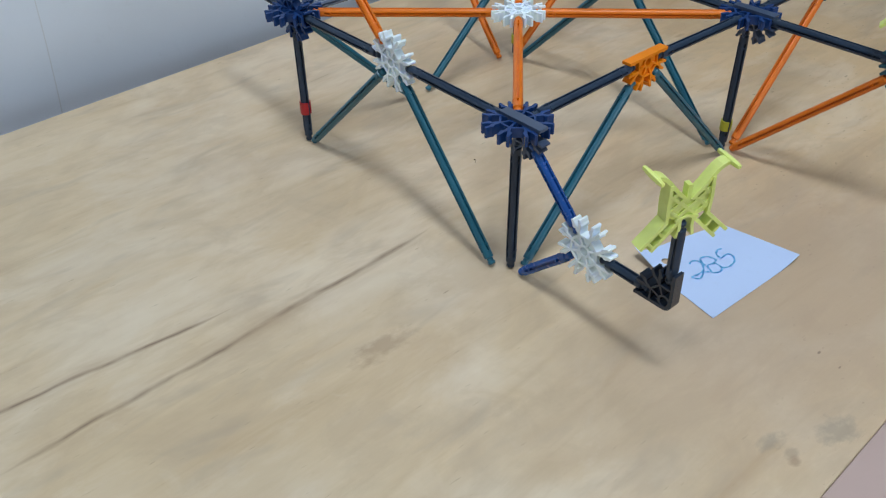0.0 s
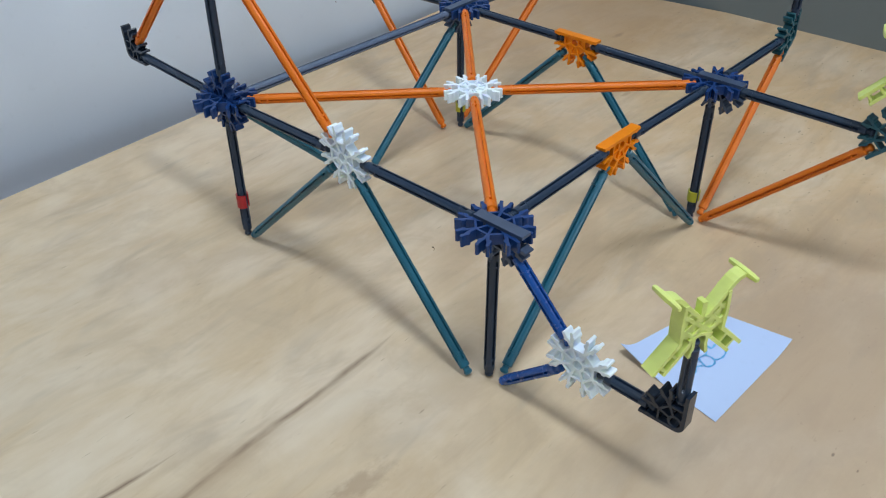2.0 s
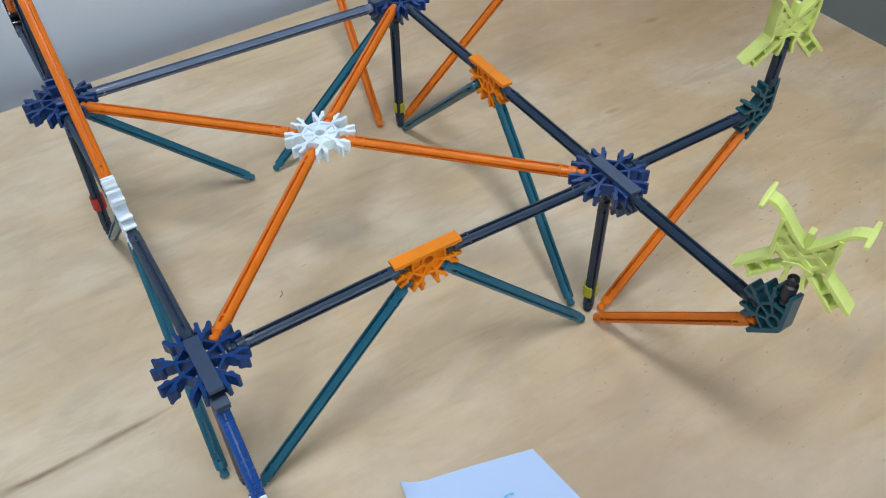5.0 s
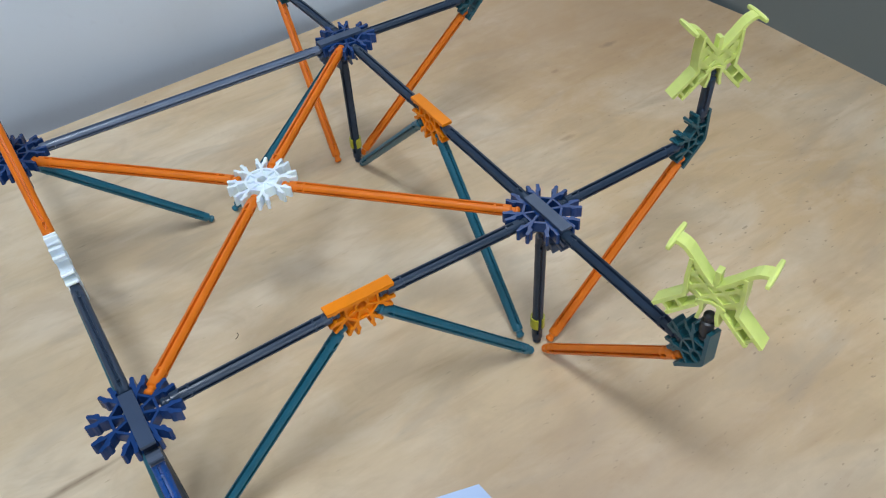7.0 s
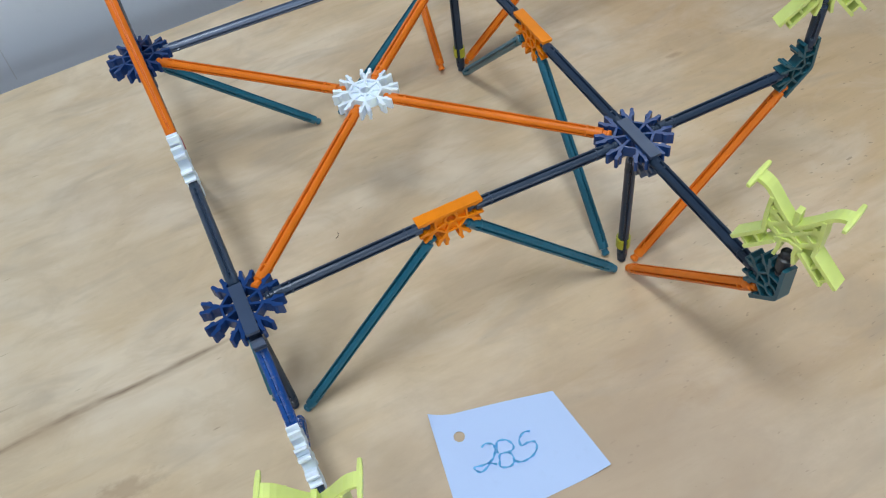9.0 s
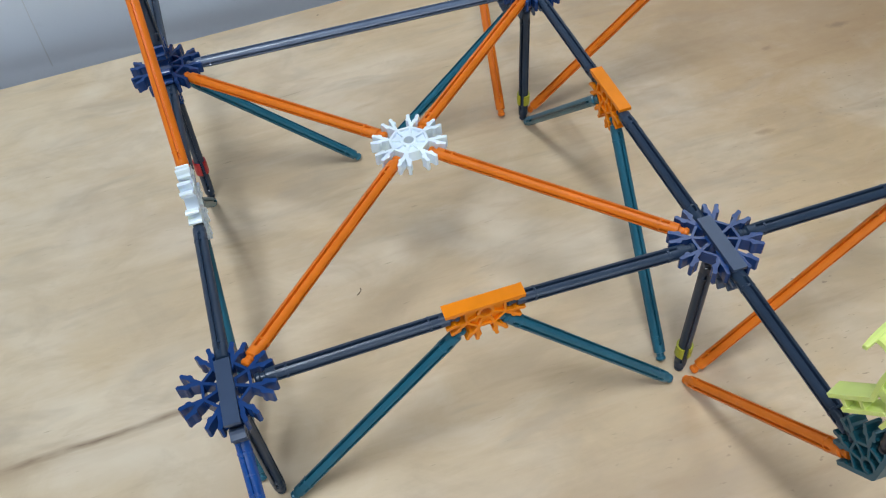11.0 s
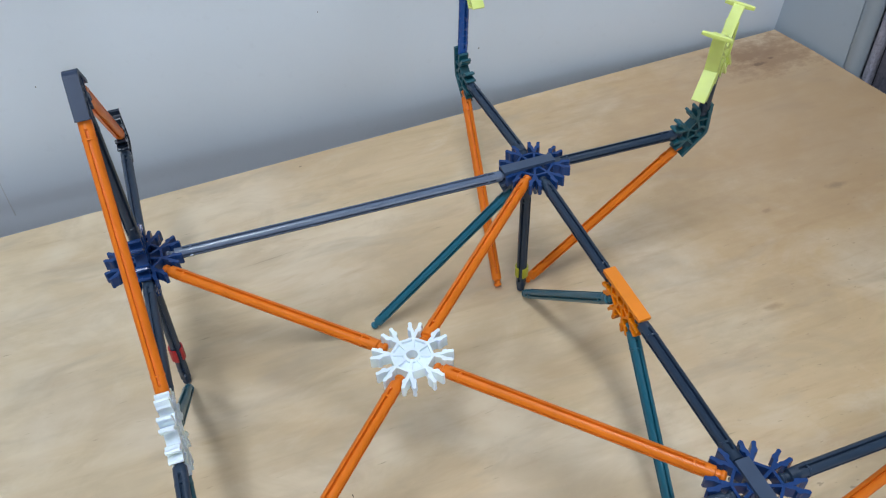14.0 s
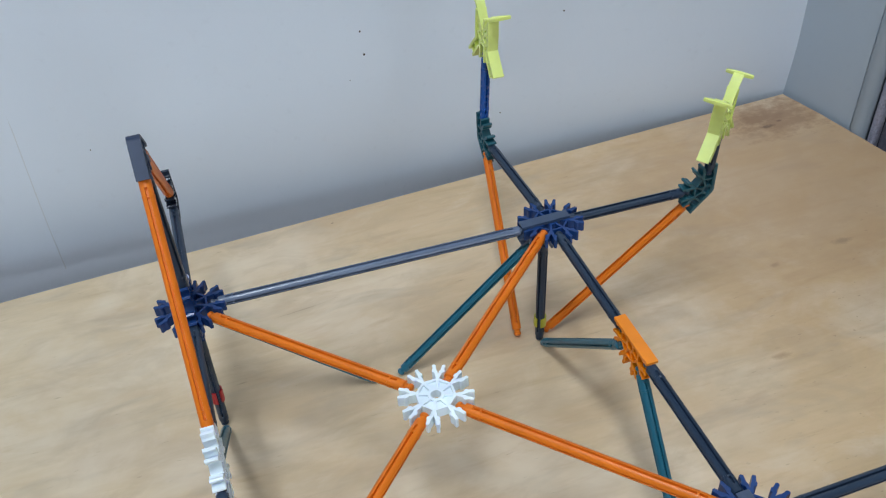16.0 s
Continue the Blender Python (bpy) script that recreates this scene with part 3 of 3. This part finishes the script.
connector(toy, AC, X, Z, HALF, AMBER, "amber half connector with a flat top bar")
connector(toy, CD, Y, Z, HALF, AMBER, "amber half connector with a flat top bar")

SLATE_L, ORANGE_L, TEAL_L = "dark slate ribbed rod", "orange ribbed rod", "teal ribbed rod"


def link(p, q, length, material, label, spin=0):
    """A rod from node p to node q."""
    d = q - p
    slack = (d.length - length) / 2
    return rod(toy, p + d.normalized() * (slack - GAP), d, length, material, label, spin)


def brace(p, tip, material, label, length=R130):
    """A rod from node p sloping down to a tip (x, y) on the bench."""
    end = Vector((tip[0], tip[1], 0.0021))
    d = end - p
    return rod(toy, end - d.normalized() * (length + GAP), d, length, material, label)


for p, q in ((A, AB), (AB, B), (A_LEVEL, AC), (AC, C_LEVEL), (C, CD), (CD, D_LEVEL), (C, C_NEAR), (C_LEVEL, C_SIDE), (D_LEVEL, D_FAR), (D, D_SIDE), (B, B_FAR), (B, MAST)):
    link(p, q, R86, SLATE, SLATE_L)
link(B, D, R190, STEEL, "long silver-blue ribbed rod")
for q in (A_LEVEL, B, C_LEVEL, D_LEVEL):
    link(W, q, R130, ORANGE, ORANGE_L)
for p, tip in ((AB, (-0.0075, 0.0125)), (AB, (-0.006, 0.2145)), (AC, (0.0055, -0.001)), (AC, (0.204, -0.004)), (CD, (0.205, 0.0075)), (CD, (0.2085, 0.2095)), (B, (0.0935, 0.219)), (D_LEVEL, (0.1095, 0.219))):
    brace(p, tip, TEAL, TEAL_L)


def clip(leg, z, height, material, label):
    """A thin open band round a leg, z from the leg's upper end."""
    bm = bmesh.new()
    rings = []
    for i in range(19):
        a = radians(i * 18)
        rings.append([bm.verts.new((q * math.cos(a), q * math.sin(a), h)) for q, h in ((0.00335, z), (0.0042, z), (0.0042, z + height), (0.00335, z + height))])
    for a, b in zip(rings, rings[1:]):
        for k in range(4):
            bm.faces.new((a[k], a[(k + 1) % 4], b[(k + 1) % 4], b[k]))
    bm.faces.new(rings[0][::-1])
    bm.faces.new(rings[-1])
    part("band", bm, material, leg, label)


for p, foot, clip_z, clip_h, material, label in ((A_LEVEL, (0.0005, 0.0050), 0, 0, None, ""), (B, (-0.0065, 0.2205), 0.058, 0.0095, RED, "red band"), (C_LEVEL, (0.2115, 0.001), 0.0685, 0.0075, YELLOW, "olive yellow band"), (D, (0.2080, 0.2150), 0.0685, 0.0075, YELLOW, "olive yellow band")):
    leg = rod(toy, p, Vector((foot[0], foot[1], 0)) - p, 0.0904, SLATE, "dark slate leg rod", 20)
    if material:
        clip(leg, clip_z, clip_h, material, label)


def claw_mesh(name, material):
    """A lime claw: webbed middle, two splayed lower jaws, two bent upper arms with cross bars, in its own xy plane."""
    bm = bmesh.new()
    count = 0

    def strip(pts, thick, half):
        """A band of that thickness along pts (mm)."""
        nonlocal count
        count += 1
        left, right = [], []
        for i, p in enumerate(pts):
            q0, q1 = Vector(pts[max(i - 1, 0)]), Vector(pts[min(i + 1, len(pts) - 1)])
            t = (q1 - q0).normalized()
            nrm = Vector((-t.y, t.x)) * thick / 2
            left.append(((p[0] + nrm.x) * 0.001, (p[1] + nrm.y) * 0.001))
            right.append(((p[0] - nrm.x) * 0.001, (p[1] - nrm.y) * 0.001))
        prism(bm, right + left[::-1], -half * 0.001, half * 0.001)

    for s in (-1, 1):
        strip([(s * 23.0, -20.5), (s * 11.0, -8.0)], 1.8, 3.7)
        strip([(s * 10.8, -8.4), (s * 11.3, 2.0), (s * 10.8, 12.2)], 1.6, 3.6)
        strip([(s * 1.2, 1.6), (s * 6.2, 6.8), (s * 11.4, 13.2), (s * 13.0, 15.0), (s * 14.9, 16.4), (s * 17.0, 17.2), (s * 19.0, 17.4)], 1.9, 3.0)
        strip([(s * 17.0, -23.0), (s * 5.4, -10.6)], 1.7, 3.4)
        strip([(s * 19.6, -17.0), (s * 15.8, -21.4)], 1.4, 3.0)
        strip([(s * 14.8, -12.0), (s * 10.9, -16.2)], 1.4, 3.0)
        strip([(s * 3.6, -7.0), (s * 3.3, -13.0), (s * 4.4, -18.5)], 1.6, 3.2)
        strip([(s * 5.4, -10.6), (s * 2.0, -7.4)], 1.4, 3.0)
    # crossing ribs divide the middle into diamond-shaped pockets
    for k in range(-3, 4):
        for slope in (-0.85, 0.85):
            run = [x for x in np.arange(-11.0, 11.01, 0.5) if -7.6 <= -3.0 + slope * (x - 9.0 * k) <= 1.2 + 0.95 * abs(x)]
            if run and run[-1] - run[0] > 2.0:
                strip([(float(x), -3.0 + slope * (float(x) - 9.0 * k)) for x in (run[0], run[-1])], 1.7, 2.75)
    strip([(-6.0, -8.6), (0.0, -7.0), (6.0, -8.6)], 1.4, 3.1)
    strip([(0, -1.0), (0, 9.5)], 2.4, 2.0)
    # a thin web closes the back half
    prism(bm, [(x * 0.001, y * 0.001) for x, y in ((-11, -6), (-5, -8.5), (5, -8.5), (11, -6), (11, 8.5), (6, 5.5), (0, 1.5), (-6, 5.5), (-11, 8.5))], -0.0019, 0.0019)
    for s in (-1, 1):
        # cross bar at the tip, thinning towards its ends
        rows = []
        for z, r in ((-8.2, 0.75), (-7.9, 1.05), (-4.5, 1.35), (0, 1.45), (4.5, 1.35), (7.9, 1.05), (8.2, 0.75)):
            rows.append([bm.verts.new(((s * 19.2 + u * r * 0.85) * 0.001, (17.6 + v * r) * 0.001, z * 0.001)) for u, v in ((1, 0), (0.9, 0.8), (0, 1), (-0.9, 0.8), (-1, 0), (-0.9, -0.8), (0, -1), (0.9, -0.8))])
        for p, q in zip(rows, rows[1:]):
            for i in range(8):
                bm.faces.new((p[i], p[(i + 1) % 8], q[(i + 1) % 8], q[i]))
        bm.faces.new(rows[0][::-1])
        bm.faces.new(rows[-1])
    return fused(name, bm, material, (0, 0, -0.0005), 0.0003)


CLAW = claw_mesh("claw", LIME)


def claw(at, turn, lean=Vector((0, 0, 1))):
    tilt = Vector((0, 0, 1)).rotation_difference(lean).to_matrix().to_4x4()
    part("claw", CLAW, LIME, toy, "pale lime green claw piece with cross-bar tips", Matrix.Translation(at) @ tilt @ pose(0, 0, 0, 0, 0, turn) @ pose(0, 0, 0, 90, 0, 0))


def up(p, d):
    return Vector((p[0], p[1], p[2] + d))


# outriggers at the two far corners: teal connector, orange brace, upright and claw
for tip, foot, way, length, stick, stick_label, turn, rise, lean in (
        (C_NEAR, (0.211, -0.007), nY, R16, BLACK, "short black rod", -68.5, 0.0055, (0, 0, 1)), (C_SIDE, (0.2165, -0.0035), X, R33, SLATE, "short slate rod", -14, 0.0, (0.03, -0.03, 1)),
        (D_FAR, (0.195, 0.2215), Y, R54, NAVY, "navy blue rod", 90, 0.003, (0.06, 0, 1)), (D_SIDE, (0.2135, 0.2195), X, R33, SLATE, "short slate rod", 39, 0.0, (0.05, -0.03, 1))):
    connector(toy, tip, way, Z, [90, 135, 180, 225], TEAL_DEEP, "deep teal angled connector")
    brace(tip, foot, ORANGE, ORANGE_L)
    lean = Vector(lean).normalized()
    rod(toy, tip, lean, length, stick, stick_label)
    claw(tip + lean * (2 * GAP + length + rise), turn, lean)

# the low arm at the near corner
link(A, LOW, R54, NAVY, "navy blue rod")
connector(toy, LOW, Y, Z, FULL, WHITE, "upright white snowflake connector")
link(LOW, LOW_TIP, R33, SLATE, "short slate rod")
brace(LOW, (0.0, -0.0045), NAVY, "navy blue rod", R54)
connector(toy, LOW_TIP, nY, Z, [90, 135, 180], DARK, "dark grey right-angle connector")
rod(toy, LOW_TIP, (0.03, 0.01, 1), R33 + 0.004, SLATE, "short slate rod")
claw(up(LOW_TIP, 2 * GAP + R33 + 0.004) + Vector((0.003, 0.001, 0)), -21)

# the braced mast at the wall-side corner
connector(toy, MAST, Y, Z, [225, 270, 315], MAST_SHEEN, "dark grey right-angle connector")
connector(toy, B_FAR, Y, Z, [90, 135, 180], DARK, "dark grey right-angle connector")
link(AB, MAST, R130, ORANGE, ORANGE_L)
link(B_FAR, MAST, R130, ORANGE, ORANGE_L)

# ---------------------------------------------------------------- paper note
note = thing("paper_note", "white paper card with handwritten number and punched hole", "paper note", (0, 0, 0))
P00, P10, P11, P01 = Vector((0.0525, -0.1055)), Vector((0.1345, -0.1085)), Vector((0.1305, -0.0565)), Vector((0.0635, -0.0395))
NU, NV = 72, 48
HOLE = Vector((0.0735, -0.0565))


def on_paper(u, v):
    p = (P00 * (1 - u) + P10 * u) * (1 - v) + (P01 * (1 - u) + P11 * u) * v
    lift = 0.0006 + 0.007 * max(0, (0.22 - u) / 0.22) ** 2 * max(0, v - 0.55) / 0.45 + 0.0035 * max(0, (u - 0.75) / 0.25) ** 2 * (1 - v) + 0.0012 * math.sin(u * 3.0) * v
    return Vector((p.x, p.y, lift))


bm = bmesh.new()
grid = [[bm.verts.new(on_paper(i / NU, j / NV)) for j in range(NV + 1)] for i in range(NU + 1)]
for i in range(NU):
    for j in range(NV):
        bm.faces.new((grid[i][j], grid[i + 1][j], grid[i + 1][j + 1], grid[i][j + 1]))
# punch the hole: pull the nearest ring of points onto a circle and drop the faces inside
bmesh.ops.delete(bm, geom=[f for f in bm.faces if (Vector(f.calc_center_median().xy) - HOLE).length < 0.0030], context="FACES")
for v in bm.verts:
    d = Vector(v.co.xy) - HOLE
    if 0 < d.length < 0.0042 and v.is_boundary:
        d = d.normalized() * 0.0031
        v.co.x, v.co.y = HOLE.x + d.x, HOLE.y + d.y
sheet = bmesh.ops.solidify(bm, geom=bm.faces[:], thickness=0.00025)
me = smooth(mesh_of("sheet", bm, PAPER), 50)
part("sheet", me, PAPER, note)


def stroke(points, width=0.0006):
    """A felt-pen stroke over the paper through points (u, v)."""
    bm = bmesh.new()
    fine = []
    for i in range(len(points) - 1):
        p0, p1, p2, p3 = (Vector(points[min(max(k, 0), len(points) - 1)]) for k in (i - 1, i, i + 1, i + 2))
        for t in np.linspace(0, 1, 7)[: (7 if i == len(points) - 2 else 6)]:
            fine.append(0.5 * ((2 * p1) + (p2 - p0) * t + (2 * p0 - 5 * p1 + 4 * p2 - p3) * t * t + (3 * p1 - p0 - 3 * p2 + p3) * t ** 3))
    rows = []
    for i, q in enumerate(fine):
        a, b = on_paper(*fine[max(i - 1, 0)]), on_paper(*fine[min(i + 1, len(fine) - 1)])
        t = (b - a).normalized()
        nrm = Vector((-t.y, t.x, 0)) * width * (0.85 + 0.3 * math.sin(i * 0.9))
        c = on_paper(*q) + Vector((0, 0, 0.0004))
        rows.append((bm.verts.new(c + nrm), bm.verts.new(c - nrm)))
    for (a, b), (c, d) in zip(rows, rows[1:]):
        bm.faces.new((a, b, d, c))
    bmesh.ops.solidify(bm, geom=bm.faces[:], thickness=0.00015)
    return bm


GLYPHS = {
    "digit_two": [(0.298, 0.621), (0.337, 0.645), (0.381, 0.62), (0.384, 0.572), (0.361, 0.518), (0.324, 0.479), (0.258, 0.469), (0.204, 0.477), (0.207, 0.446), (0.236, 0.418), (0.287, 0.441), (0.312, 0.461), (0.354, 0.435)],
    "digit_eight": [(0.388, 0.523), (0.398, 0.574), (0.421, 0.628), (0.477, 0.623), (0.507, 0.577), (0.509, 0.527), (0.47, 0.503), (0.402, 0.509), (0.379, 0.455), (0.369, 0.405), (0.411, 0.377), (0.45, 0.383), (0.474, 0.42), (0.471, 0.487), (0.429, 0.513)],
    "digit_five": [(0.67, 0.627), (0.628, 0.636), (0.574, 0.59), (0.563, 0.519), (0.617, 0.529), (0.657, 0.519), (0.658, 0.466), (0.62, 0.407), (0.568, 0.382), (0.516, 0.375), (0.475, 0.403)],
}
for name, pts in GLYPHS.items():
    part(name, stroke(pts), INK, note, "light blue felt-pen figure")

# ---------------------------------------------------------------- small litter on the bench
def fibre(name, pts, r, label):
    bm = bmesh.new()
    rows = []
    for i, p in enumerate(pts):
        rows.append([bm.verts.new((p[0] + r * math.cos(a) * 0.7, p[1] + r * math.cos(a) * 0.7, p[2] + r + r * math.sin(a))) for a in np.linspace(0, 2 * math.pi, 6, endpoint=False)])
    for a, b in zip(rows, rows[1:]):
        for i in range(6):
            bm.faces.new((a[i], a[(i + 1) % 6], b[(i + 1) % 6], b[i]))
    bm.faces.new(rows[0][::-1])
    bm.faces.new(rows[-1])
    return tagged(part(name, bm, FIBRE), label, "splinter")


fibre("wood_splinter", [(0.0645, 0.1090, 0.0), (0.0662, 0.1098, 0.0002), (0.0672, 0.1113, 0.0002), (0.0670, 0.1130, 0.0)], 0.00035, "tiny curled dark splinter lying on the plywood")
